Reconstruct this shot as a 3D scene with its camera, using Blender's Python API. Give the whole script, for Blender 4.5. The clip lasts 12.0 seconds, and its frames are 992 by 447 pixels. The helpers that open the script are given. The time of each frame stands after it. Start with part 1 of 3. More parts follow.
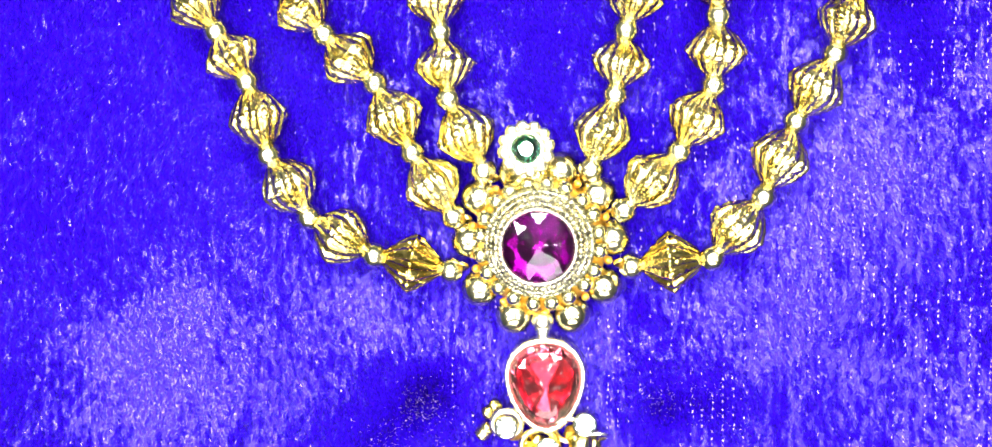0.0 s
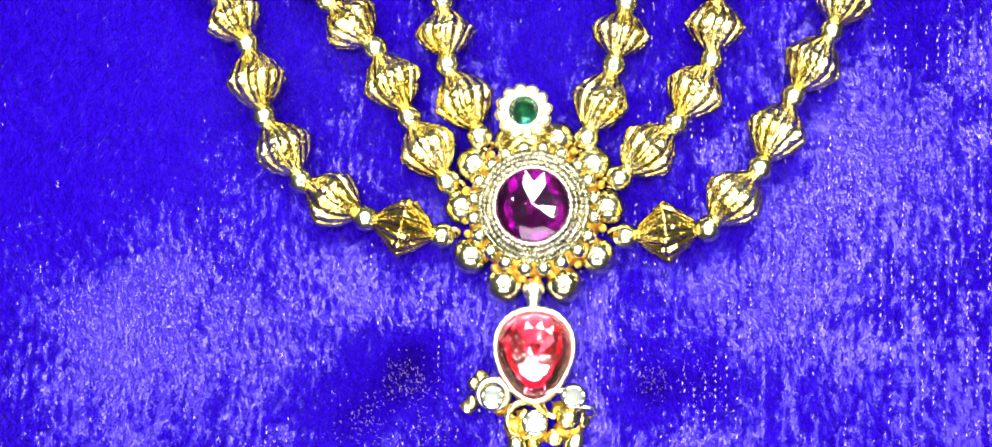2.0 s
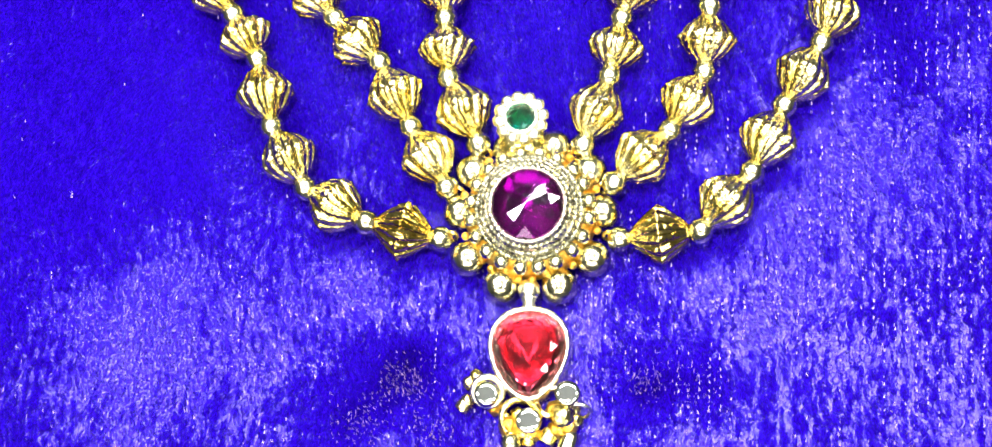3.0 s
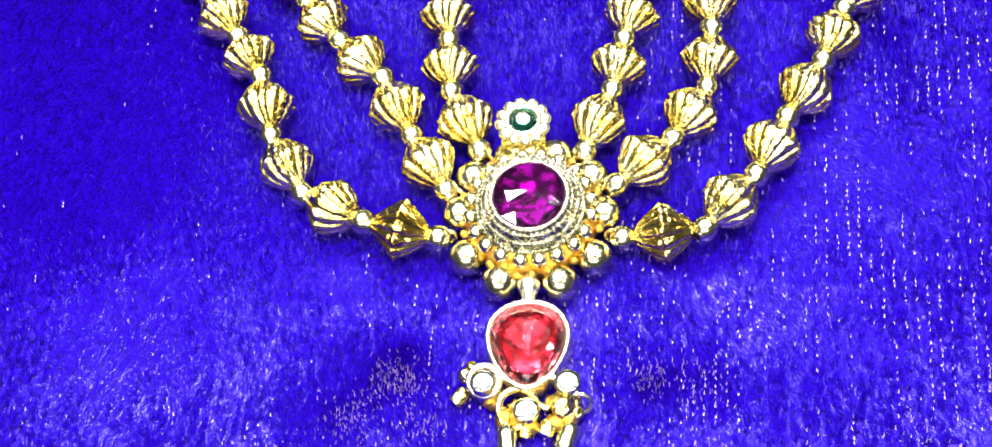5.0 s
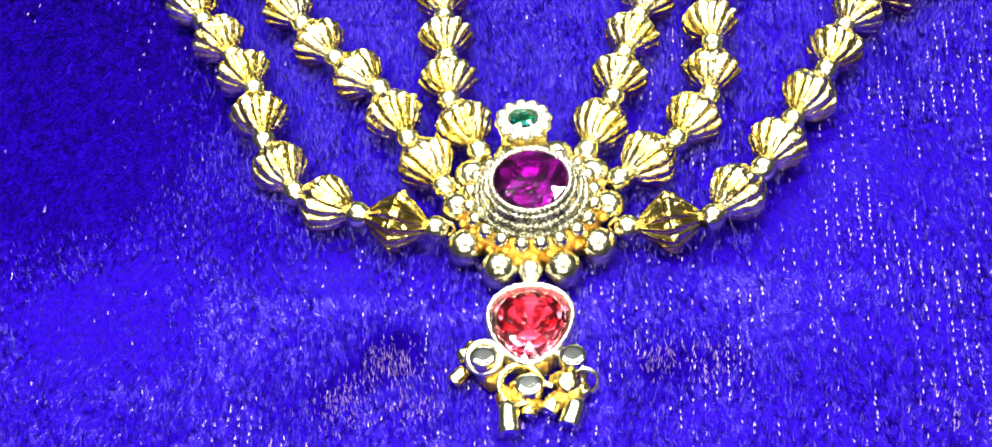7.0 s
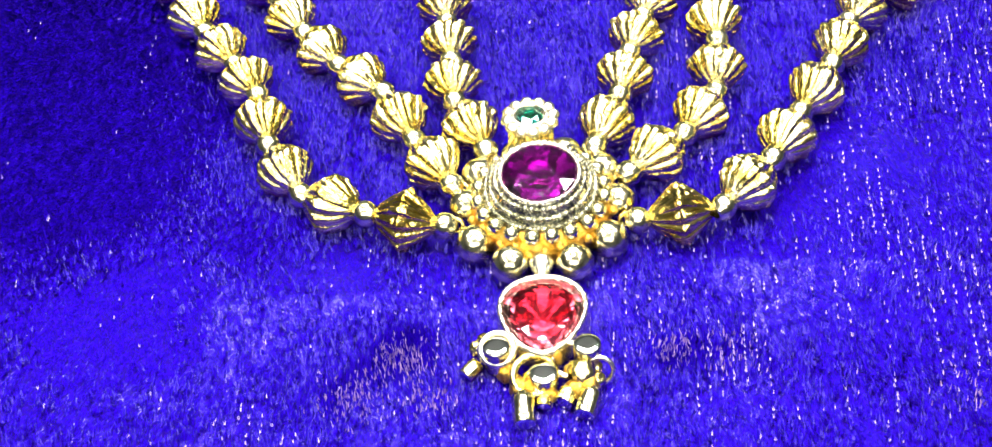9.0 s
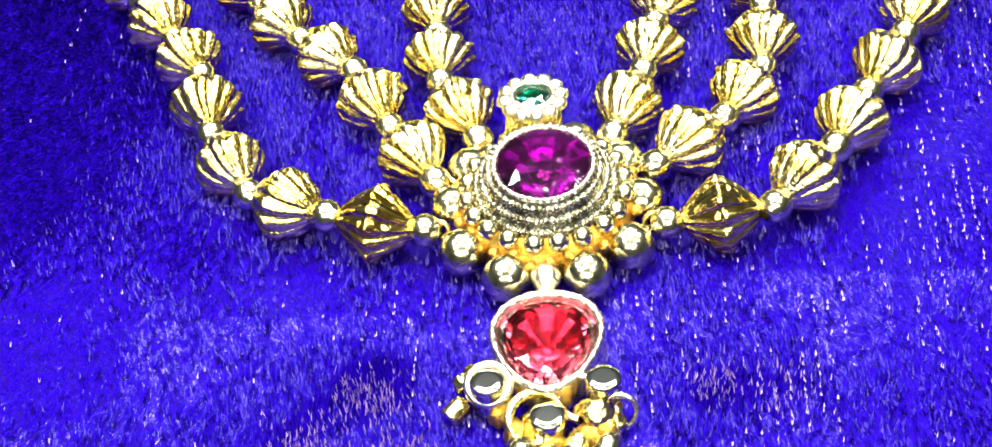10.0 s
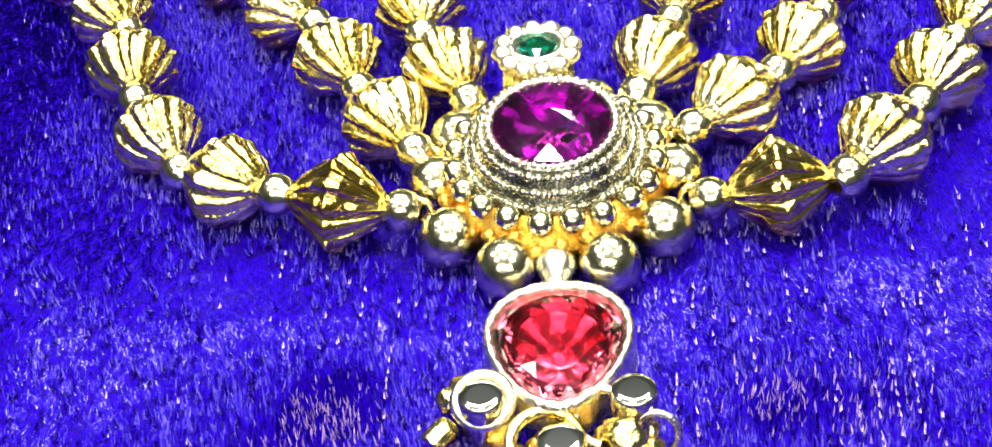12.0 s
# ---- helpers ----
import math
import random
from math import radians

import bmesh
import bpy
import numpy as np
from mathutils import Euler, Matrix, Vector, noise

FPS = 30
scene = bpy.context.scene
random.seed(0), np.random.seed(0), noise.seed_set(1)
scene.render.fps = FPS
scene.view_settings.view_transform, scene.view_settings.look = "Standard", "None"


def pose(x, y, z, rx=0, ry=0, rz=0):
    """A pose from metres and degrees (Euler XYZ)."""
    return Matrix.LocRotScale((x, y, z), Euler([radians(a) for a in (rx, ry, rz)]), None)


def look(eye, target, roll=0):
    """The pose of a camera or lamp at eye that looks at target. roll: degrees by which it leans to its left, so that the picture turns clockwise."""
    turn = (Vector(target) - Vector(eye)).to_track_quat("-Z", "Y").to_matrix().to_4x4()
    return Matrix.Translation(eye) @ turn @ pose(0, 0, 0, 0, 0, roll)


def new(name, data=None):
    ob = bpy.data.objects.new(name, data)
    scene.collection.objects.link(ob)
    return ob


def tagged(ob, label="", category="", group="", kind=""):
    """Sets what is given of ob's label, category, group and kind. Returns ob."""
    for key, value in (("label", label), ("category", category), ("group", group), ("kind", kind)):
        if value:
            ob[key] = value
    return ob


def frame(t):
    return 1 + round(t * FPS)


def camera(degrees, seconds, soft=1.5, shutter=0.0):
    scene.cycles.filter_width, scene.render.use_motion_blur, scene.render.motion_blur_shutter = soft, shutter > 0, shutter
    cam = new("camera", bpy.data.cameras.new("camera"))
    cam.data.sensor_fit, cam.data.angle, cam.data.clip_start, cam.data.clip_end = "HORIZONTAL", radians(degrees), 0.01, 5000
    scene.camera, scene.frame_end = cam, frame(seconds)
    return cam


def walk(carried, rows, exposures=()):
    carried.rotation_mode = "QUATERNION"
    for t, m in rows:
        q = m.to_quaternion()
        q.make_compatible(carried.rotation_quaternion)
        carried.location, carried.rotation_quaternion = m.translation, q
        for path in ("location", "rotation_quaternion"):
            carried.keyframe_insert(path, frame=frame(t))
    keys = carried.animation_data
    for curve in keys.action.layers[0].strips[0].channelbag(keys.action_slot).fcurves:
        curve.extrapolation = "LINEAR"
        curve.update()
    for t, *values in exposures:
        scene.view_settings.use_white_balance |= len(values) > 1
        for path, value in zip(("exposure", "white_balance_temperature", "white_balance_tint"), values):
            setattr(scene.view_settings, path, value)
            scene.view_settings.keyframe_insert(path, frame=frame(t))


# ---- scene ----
cam = camera(31.71, 12.0, soft=1.4)
PATH = [
    (0, 0.01615, 0.01565, 0.25111, -3.203, 5.012, -2.098),
    (0.5, 0.01552, 0.00921, 0.25168, -1.683, 4.896, -1.803),
    (1, 0.01608, 0.00346, 0.25152, -0.369, 5.046, -1.771),
    (1.5, 0.01159, -0.00836, 0.25149, 1.933, 4.002, -0.977),
    (2, 0.01114, -0.03671, 0.24656, 8.077, 3.827, 0.136),
    (2.5, 0.02005, -0.05335, 0.24664, 12.122, 5.755, 0.592),
    (3, 0.02132, -0.06980, 0.24395, 15.858, 5.920, 1.013),
    (5, 0.01737, -0.12512, 0.21508, 30.357, 4.823, 1.993),
    (5.5, 0.01427, -0.12692, 0.21191, 31.765, 4.813, 1.031),
    (6, 0.01167, -0.14135, 0.20021, 35.694, 4.105, 1.107),
    (6.5, 0.01083, -0.15088, 0.19143, 38.761, 3.797, 1.301),
    (7, 0.01085, -0.16203, 0.17778, 42.437, 3.607, 1.652),
    (9, 0.00813, -0.16860, 0.16858, 44.950, 4.277, 0.602),
    (9.5, 0.00785, -0.14926, 0.14520, 45.783, 4.569, 0.841),
    (10, 0.00805, -0.13814, 0.13248, 46.299, 4.789, 1.059),
    (10.5, 0.00694, -0.13056, 0.11972, 47.418, 4.743, 1.067),
    (11, 0.00519, -0.12354, 0.10682, 49.067, 4.525, 0.989),
    (11.5, 0.00452, -0.11897, 0.10211, 49.164, 4.413, 0.610),
    (12, 0.00489, -0.11441, 0.09912, 48.575, 4.959, 0.763),
]
walk(cam, [(t, pose(*row)) for t, *row in PATH], ((0, 0.52), (0.5, -0.05), (1, -0.25), (1.5, 0.0), (2, 0.12), (3, 0.15), (5, 0.13), (9, 0.15), (10, 0.12), (12, 0.08)))

# ---------------------------------------------------------------- light
MM = 0.001


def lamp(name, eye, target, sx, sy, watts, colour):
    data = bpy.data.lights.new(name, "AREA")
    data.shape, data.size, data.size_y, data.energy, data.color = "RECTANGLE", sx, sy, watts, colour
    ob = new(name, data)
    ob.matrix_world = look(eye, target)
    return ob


lamp("ceiling_lamp", (-0.045, -0.07, 1.60), (0.0, 0.0, 0.0), 0.22, 0.22, 36, (1.0, 0.98, 0.95))
lamp("ceiling_panel", (0.05, 0.95, 1.60), (0.0, 0.0, 0.0), 1.30, 0.40, 60, (0.97, 0.98, 1.0))
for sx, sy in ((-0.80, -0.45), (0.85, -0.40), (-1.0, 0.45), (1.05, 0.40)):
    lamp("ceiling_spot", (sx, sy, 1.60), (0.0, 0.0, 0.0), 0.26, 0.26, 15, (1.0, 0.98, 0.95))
# Unseen fill light added on the camera side to brighten the bead fronts.
lamp("front_fill", (0.0, -1.30, 1.25), (0.0, 0.0, 0.0), 1.60, 0.60, 20, (1.0, 0.98, 0.96))
world = bpy.data.worlds.new("world")
world.use_nodes = True
world.node_tree.nodes["Background"].inputs[0].default_value = (0.8, 0.85, 1.0, 1)
world.node_tree.nodes["Background"].inputs[1].default_value = 0.3
scene.world = world


# ---------------------------------------------------------------- materials
def material(name, colour, rough=0.5, metal=0.0, **inputs):
    mat = bpy.data.materials.new(name)
    mat.use_nodes = True
    b = mat.node_tree.nodes["Principled BSDF"]
    b.inputs["Base Color"].default_value = (*colour, 1)
    b.inputs["Roughness"].default_value = rough
    b.inputs["Metallic"].default_value = metal
    for key, value in inputs.items():
        b.inputs[key.replace("_", " ")].default_value = value
    return mat


def node(mat, kind, **values):
    n = mat.node_tree.nodes.new(kind)
    for key, value in values.items():
        n.inputs[key.replace("_", " ")].default_value = value
    return n


def wear(mat, scale, colours, rough, bump, depth):
    """Grain and tarnish at two scales: colour and roughness vary, fine bump."""
    tree = mat.node_tree
    b = tree.nodes["Principled BSDF"]
    co = node(mat, "ShaderNodeTexCoord")
    big = node(mat, "ShaderNodeTexNoise", Scale=scale, Detail=4.0)
    fine = node(mat, "ShaderNodeTexNoise", Scale=scale * 6, Detail=3.0)
    ramp = node(mat, "ShaderNodeValToRGB")
    ramp.color_ramp.elements[0].position, ramp.color_ramp.elements[1].position = 0.35, 0.68
    ramp.color_ramp.elements[0].color, ramp.color_ramp.elements[1].color = (*colours[0], 1), (*colours[1], 1)
    span = node(mat, "ShaderNodeMapRange")
    span.inputs["To Min"].default_value, span.inputs["To Max"].default_value = rough
    relief = node(mat, "ShaderNodeBump", Strength=bump, Distance=depth)
    link = tree.links.new
    for n in (big, fine):
        link(co.outputs["Object"], n.inputs["Vector"])
    link(big.outputs["Fac"], ramp.inputs["Fac"])
    link(ramp.outputs["Color"], b.inputs["Base Color"])
    link(fine.outputs["Fac"], span.inputs["Value"])
    link(span.outputs["Result"], b.inputs["Roughness"])
    link(fine.outputs["Fac"], relief.inputs["Height"])
    link(relief.outputs["Normal"], b.inputs["Normal"])
    return mat


gold = wear(material("gold_plating", (0.9, 0.66, 0.22), 0.16, 1.0), 300, ((0.80, 0.62, 0.13), (0.94, 0.85, 0.49)), (0.07, 0.22), 0.6, 0.0003)
# Same plating, with the dark orange reflections of two beads put into its colour.
dim_gold = wear(material("gold_plating_dim_reflection", (0.9, 0.6, 0.15), 0.16, 1.0), 300, ((0.80, 0.54, 0.07), (0.95, 0.80, 0.30)), (0.06, 0.18), 0.4, 0.0002)
pale_gold = wear(material("pale_polished_gold", (0.9, 0.8, 0.5), 0.14, 1.0), 450, ((0.62, 0.58, 0.35), (0.84, 0.79, 0.54)), (0.08, 0.26), 0.3, 0.00012)
deep_gold = wear(material("deep_granular_gold", (0.85, 0.5, 0.08), 0.3, 1.0), 900, ((0.72, 0.36, 0.03), (0.95, 0.66, 0.14)), (0.18, 0.42), 0.6, 0.0002)
bright_metal = wear(material("bright_rim_metal", (0.95, 0.9, 0.75), 0.2, 1.0), 900, ((0.85, 0.76, 0.52), (0.97, 0.93, 0.80)), (0.14, 0.34), 0.4, 0.00012)
foil = wear(material("mirror_foil", (0.9, 0.9, 0.92), 0.1, 1.0), 700, ((0.78, 0.78, 0.82), (0.95, 0.95, 0.96)), (0.06, 0.2), 0.3, 0.0001)
antique = wear(material("antique_silvery_gold", (0.7, 0.66, 0.5), 0.25, 1.0), 700, ((0.22, 0.21, 0.13), (0.66, 0.64, 0.48)), (0.14, 0.36), 0.4, 0.00012)
polished = material("polished_pale_metal", (0.82, 0.84, 0.76), 0.10, 1.0)
cord = wear(material("golden_cord", (0.7, 0.55, 0.25), 0.6), 2000, ((0.5, 0.36, 0.12), (0.75, 0.6, 0.3)), (0.5, 0.8), 0.5, 0.0001)


def gem(name, colour, ior):
    mat = material(name, colour, 0.02, 0.0, Transmission_Weight=1.0, IOR=ior)
    scratch = node(mat, "ShaderNodeTexNoise", Scale=1500.0, Detail=2.0)
    co = node(mat, "ShaderNodeTexCoord")
    span = node(mat, "ShaderNodeMapRange")
    span.inputs["From Min"].default_value, span.inputs["From Max"].default_value = 0.5, 0.75
    span.inputs["To Min"].default_value, span.inputs["To Max"].default_value = 0.01, 0.16
    link = mat.node_tree.links.new
    link(co.outputs["Object"], scratch.inputs["Vector"])
    link(scratch.outputs["Fac"], span.inputs["Value"])
    link(span.outputs["Result"], mat.node_tree.nodes["Principled BSDF"].inputs["Roughness"])
    return mat


magenta_glass = gem("magenta_glass", (0.48, 0.015, 0.45), 1.6)
red_glass = gem("red_glass", (0.98, 0.13, 0.21), 1.6)
green_glass = gem("green_glass", (0.0, 0.22, 0.17), 1.55)


def velvet(name, dark, light, rough, gloss):
    mat = material(name, dark, rough, 0.0, Specular_IOR_Level=gloss)
    mat.node_tree.nodes["Principled BSDF"].inputs["Specular Tint"].default_value = (0.84, 0.68, 1.0, 1)
    geo = node(mat, "ShaderNodeNewGeometry")
    ramp = node(mat, "ShaderNodeValToRGB")
    ramp.color_ramp.elements[0].color, ramp.color_ramp.elements[1].color = (*dark, 1), (*light, 1)
    mat.node_tree.links.new(geo.outputs["Random Per Island"], ramp.inputs["Fac"])
    mat.node_tree.links.new(ramp.outputs["Color"], mat.node_tree.nodes["Principled BSDF"].inputs["Base Color"])
    return mat


pile_fibre = velvet("violet_velvet_pile", (0.0058, 0.0002, 0.21), (0.021, 0.0011, 0.47), 0.22, 0.50)
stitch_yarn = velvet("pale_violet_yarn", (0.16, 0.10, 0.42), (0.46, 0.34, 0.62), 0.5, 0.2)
# Pale tone that stands in for glinting fibre tips.
sparkle_yarn = velvet("pale_pink_violet_sparkle", (0.20, 0.10, 0.34), (0.58, 0.38, 0.60), 0.5, 0.2)
cloth_back = wear(material("violet_cloth_ground", (0.03, 0.002, 0.45), 0.9, 0.0, Specular_IOR_Level=0.05), 900, ((0.007, 0.0003, 0.13), (0.014, 0.0008, 0.21)), (0.6, 0.9), 0.8, 0.0006)
plaster = wear(material("grey_green_plaster", (0.3, 0.34, 0.32), 0.9), 3, ((0.13, 0.15, 0.14), (0.17, 0.19, 0.18)), (0.8, 0.95), 0.2, 0.002)
ceiling_paint = wear(material("grey_ceiling_paint", (0.78, 0.78, 0.76), 0.9), 3, ((0.30, 0.32, 0.31), (0.36, 0.38, 0.37)), (0.8, 0.95), 0.2, 0.002)
floor_tile = wear(material("grey_floor", (0.3, 0.29, 0.28), 0.5), 4, ((0.25, 0.24, 0.23), (0.36, 0.35, 0.33)), (0.35, 0.6), 0.2, 0.001)
wood = wear(material("brown_table_wood", (0.2, 0.11, 0.05), 0.5), 20, ((0.14, 0.07, 0.03), (0.28, 0.16, 0.08)), (0.4, 0.6), 0.3, 0.0005)


# ---------------------------------------------------------------- mesh tools
def link_mesh(name, me, mat, parent=None, label="", smooth=True):
    if mat and not me.materials:
        me.materials.append(mat)
    if smooth:
        me.shade_smooth()
    ob = new(name, me)
    ob.parent = parent
    if label:
        tagged(ob, label)
    return ob


def part(name, bm, mat, parent=None, label="", smooth=True):
    me = bpy.data.meshes.new(name)
    bmesh.ops.recalc_face_normals(bm, faces=bm.faces)
    bm.to_mesh(me)
    bm.free()
    return link_mesh(name, me, mat, parent, label, smooth)


def again(ob, m, parent=None):
    """Another piece on the same mesh."""
    o = new(ob.name.split(".")[0], ob.data)
    o.parent, o.matrix_local = parent or ob.parent, m
    return o


def box(bm, x0, x1, y0, y1, z0, z1):
    m = Matrix.Translation(((x0 + x1) / 2, (y0 + y1) / 2, (z0 + z1) / 2)) @ Matrix.Diagonal((x1 - x0, y1 - y0, z1 - z0, 1))
    bmesh.ops.create_cube(bm, size=1, matrix=m)


def lathe(bm, profile, segs, m=Matrix(), wave=None):
    """Turn a profile of (radius, height) about z; wave(angle) scales the radius."""
    rings = []
    for r, z in profile:
        if r < 1e-9:
            rings.append([bm.verts.new(m @ Vector((0, 0, z)))])
            continue
        ring = []
        for k in range(segs):
            a = 2 * math.pi * k / segs
            q = r * (wave(a) if wave else 1)
            ring.append(bm.verts.new(m @ Vector((q * math.cos(a), q * math.sin(a), z))))
        rings.append(ring)
    for lo, hi in zip(rings, rings[1:]):
        for k in range(segs):
            j = (k + 1) % segs
            quad = [lo[k % len(lo)], lo[j % len(lo)], hi[j % len(hi)], hi[k % len(hi)]]
            quad = list(dict.fromkeys(quad))
            if len(quad) > 2:
                bm.faces.new(quad)
    return bm


def ball(bm, r, m=Matrix(), u=20, v=12, squash=1.0):
    prof = [(r * math.sin(math.pi * k / v), -r * squash * math.cos(math.pi * k / v)) for k in range(v + 1)]
    prof[0], prof[-1] = (0, prof[0][1]), (0, prof[-1][1])
    return lathe(bm, prof, u, m)


def torus(bm, big, small, m=Matrix(), u=32, v=10, start=0.0, sweep=2 * math.pi, wave=None):
    closed = sweep > 6.28
    rings = []
    for k in range(u if closed else u + 1):
        a = start + sweep * k / u
        s = small * (wave(a) if wave else 1)
        rings.append([bm.verts.new(m @ Vector(((big + s * math.cos(b)) * math.cos(a), (big + s * math.cos(b)) * math.sin(a), s * math.sin(b))))
                      for b in (2 * math.pi * i / v for i in range(v))])
    for k in range(u):
        lo, hi = rings[k], rings[(k + 1) % len(rings)]
        for i in range(v):
            j = (i + 1) % v
            bm.faces.new((lo[i], hi[i], hi[j], lo[j]))
    if not closed:
        bm.faces.new(rings[0]), bm.faces.new(rings[-1][::-1])
    return bm


def along(a, b, spin=0.0):
    """A pose half way from a to b, with z along the line."""
    a, b = Vector(a), Vector(b)
    turn = (b - a).to_track_quat("Z", "Y").to_matrix().to_4x4()
    return Matrix.Translation((a + b) / 2) @ turn @ Matrix.Rotation(spin, 4, "Z")


# ---------------------------------------------------------------- room
def slab(name, *spans, mat):
    bm = bmesh.new()
    box(bm, *spans)
    return tagged(part(name, bm, mat, smooth=False), kind="structure")


slab("floor", -3.2, 3.2, -3.2, 3.2, -0.85, -0.75, mat=floor_tile)
slab("ceiling", -3.2, 3.2, -3.2, 3.2, 1.66, 1.76, mat=ceiling_paint)
slab("wall_north", -3.2, 3.2, 3.2, 3.3, -0.85, 1.76, mat=plaster)
slab("wall_south", -3.2, 3.2, -3.3, -3.2, -0.85, 1.76, mat=plaster)
slab("wall_east", 3.2, 3.3, -3.3, 3.3, -0.85, 1.76, mat=plaster)
slab("wall_west", -3.3, -3.2, -3.3, 3.3, -0.85, 1.76, mat=plaster)

table = tagged(new("table"), "plain brown wooden table under a violet velvet cloth", "table")
bm = bmesh.new()
box(bm, -0.41, 0.41, -0.32, 0.32, -0.031, -0.0012)
bmesh.ops.bevel(bm, geom=bm.edges[:], offset=0.004, segments=2, affect="EDGES")
part("tabletop", bm, wood, table, smooth=False)
for sx in (-0.36, 0.36):
    for sy in (-0.27, 0.27):
        bm = bmesh.new()
        box(bm, sx - 0.025, sx + 0.025, sy - 0.025, sy + 0.025, -0.75, -0.031)
        bmesh.ops.bevel(bm, geom=bm.edges[:], offset=0.004, segments=1, affect="EDGES")
        part("leg", bm, wood, table, smooth=False)


# ---------------------------------------------------------------- velvet cloth
bm = bmesh.new()
NX, NY = 60, 50
grid = [[bm.verts.new((-0.42 + 0.84 * i / NX, -0.33 + 0.66 * j / NY, 0.0)) for i in range(NX + 1)] for j in range(NY + 1)]
for j in range(NY):
    for i in range(NX):
        bm.faces.new((grid[j][i], grid[j][i + 1], grid[j + 1][i + 1], grid[j + 1][i]))
low = bmesh.ops.extrude_face_region(bm, geom=bm.faces[:])
for v in low["geom"]:
    if isinstance(v, bmesh.types.BMVert):
        v.co.z -= 0.0012
cloth = part("velvet_cloth", bm, cloth_back, smooth=False)
tagged(cloth, "deep violet-blue velvet cloth with brushed pile, spread flat on a table", "cloth")

# Places (mm) where the pile stands up (+) or lies flat (-): x, y, reach, amount.
BRUSHED = [(-18, -22, 6, 1.9), (-26, -29, 5, 1.5), (-12, -28, 5, 0.9), (16, -25, 5, 1.7), (25, -24, 5, 1.3), (33, -28, 5, 0.7), (40, -38, 8, 0.3), (62, -32, 18, -0.5), (5, -24, 34, -0.60), (-62, -14, 18, -0.5), (-44, -3, 12, -0.6),
           (-48, 44, 24, -0.1), (0, 34, 12, 0.4), (52, 33, 5, 0.9), (54, 24, 5, 1.0), (-55, -22, 20, -0.8), (-25, -12, 13, -0.9), (4, -19, 12, -1.0),
           (30, 6, 10, -0.7), (44, 12, 16, -0.8), (60, -2, 14, -0.9), (40, -10, 12, -0.9), (66, 24, 12, -0.5), (40, 32, 14, -0.6)]


def field(x, y, step, seed):
    """Smooth random values on a lattice of that step, in -1 to 1."""
    rng = np.random.default_rng(seed)
    lat = rng.uniform(-1, 1, (400, 400))
    u, v = (x + 300) / step, (y + 300) / step
    i, j = np.floor(u).astype(int), np.floor(v).astype(int)
    a, b = u - i, v - j
    a, b = a * a * (3 - 2 * a), b * b * (3 - 2 * b)
    i, j = i % 399, j % 399
    return (lat[i, j] * (1 - a) + lat[i + 1, j] * a) * (1 - b) + (lat[i, j + 1] * (1 - a) + lat[i + 1, j + 1] * a) * b


def blades(name, x, y, z, lean, side, length, width, mat, parent, label):
    """One mesh of tapered fibres: roots (mm), lean vectors, side vectors."""
    n = len(x)
    root = np.stack([x, y, z], 1)
    co = np.stack([root - side * width[:, None] / 2, root + side * width[:, None] / 2, root + lean * length[:, None]], 1).reshape(-1, 3) * MM
    me = bpy.data.meshes.new(name)
    me.vertices.add(3 * n), me.loops.add(3 * n), me.polygons.add(n)
    me.vertices.foreach_set("co", co.astype(np.float32).ravel())
    me.loops.foreach_set("vertex_index", np.arange(3 * n, dtype=np.int32))
    me.polygons.foreach_set("loop_start", np.arange(0, 3 * n, 3, dtype=np.int32))
    me.update(calc_edges=True)
    ob = link_mesh(name, me, mat, parent, label, smooth=False)
    return tagged(ob, kind="stuff")


rng = np.random.default_rng(5)
gx, gy = np.meshgrid(np.arange(-105, 92, 0.16), np.arange(-58, 76, 0.16))
x = (gx + rng.uniform(-0.12, 0.12, gx.shape)).ravel()
y = (gy + rng.uniform(-0.12, 0.12, gy.shape)).ravel()
stand = 0.55 * field(x, y, 22, 1) + 0.40 * field(x, y, 7, 2)
for bx, by, reach, amount in BRUSHED:
    stand += amount * np.exp(-((x - bx) ** 2 + (y - by) ** 2) / (2 * (reach * 0.7) ** 2))
tuft = 0.9 * field(x * 2.2, y * 0.9, 1.0, 3) + 0.4 * rng.normal(0, 1, x.shape)
upright = np.clip(stand - 0.3, 0, 1.25)
tilt = 44 - 32 * upright + 9 * tuft
tilt = np.where(0.45 * field(x * 1.8, y * 0.5, 1.3, 21) + 0.3 * field(x, y, 9, 22) + 0.8 * rng.normal(0, 1, x.shape) > 0.0, tilt, -tilt)
# To one side the pile all leans the same way, half raised.
leaning = (x + 0.3 * y < -38 + 9 * field(x, y, 13, 45) + 7 * rng.normal(0, 1, x.shape)) & (y > -8 + 8 * field(x, y, 12, 46) + 5 * rng.normal(0, 1, x.shape))
tilt = np.where(leaning, -60 + 9 * tuft, tilt)
# Brushed-down clumps lie nearly flat, the other way; one corner is combed evenly.
rib = np.cos(2 * math.pi * (x - 0.045 * y) / 1.5)
clump = 1.9 * field(x * 2.0, y * 1.0, 1.1, 12) + 0.7 * field(x, y * 0.5, 2.4, 13) + 0.45 * rib + 0.5 * rng.normal(0, 1, x.shape)
flat = 2.2 * (-stand - 0.35) + clump > np.where(leaning, 1.0, 0.25)
corner = x - 0.8 * y + 10 * field(x, y, 12, 31) + 7 * rng.normal(0, 1, x.shape) > 50
combed = corner & (clump + 0.5 * field(x, y, 9, 33) > -0.3)
away = (y < -10 + 6 * field(x, y, 14, 40)) & (x > -46 + 10 * field(x, y, 10, 42)) & (field(x * 1.5, y, 1.3, 41) + 0.6 * rng.normal(0, 1, x.shape) > 0.3)
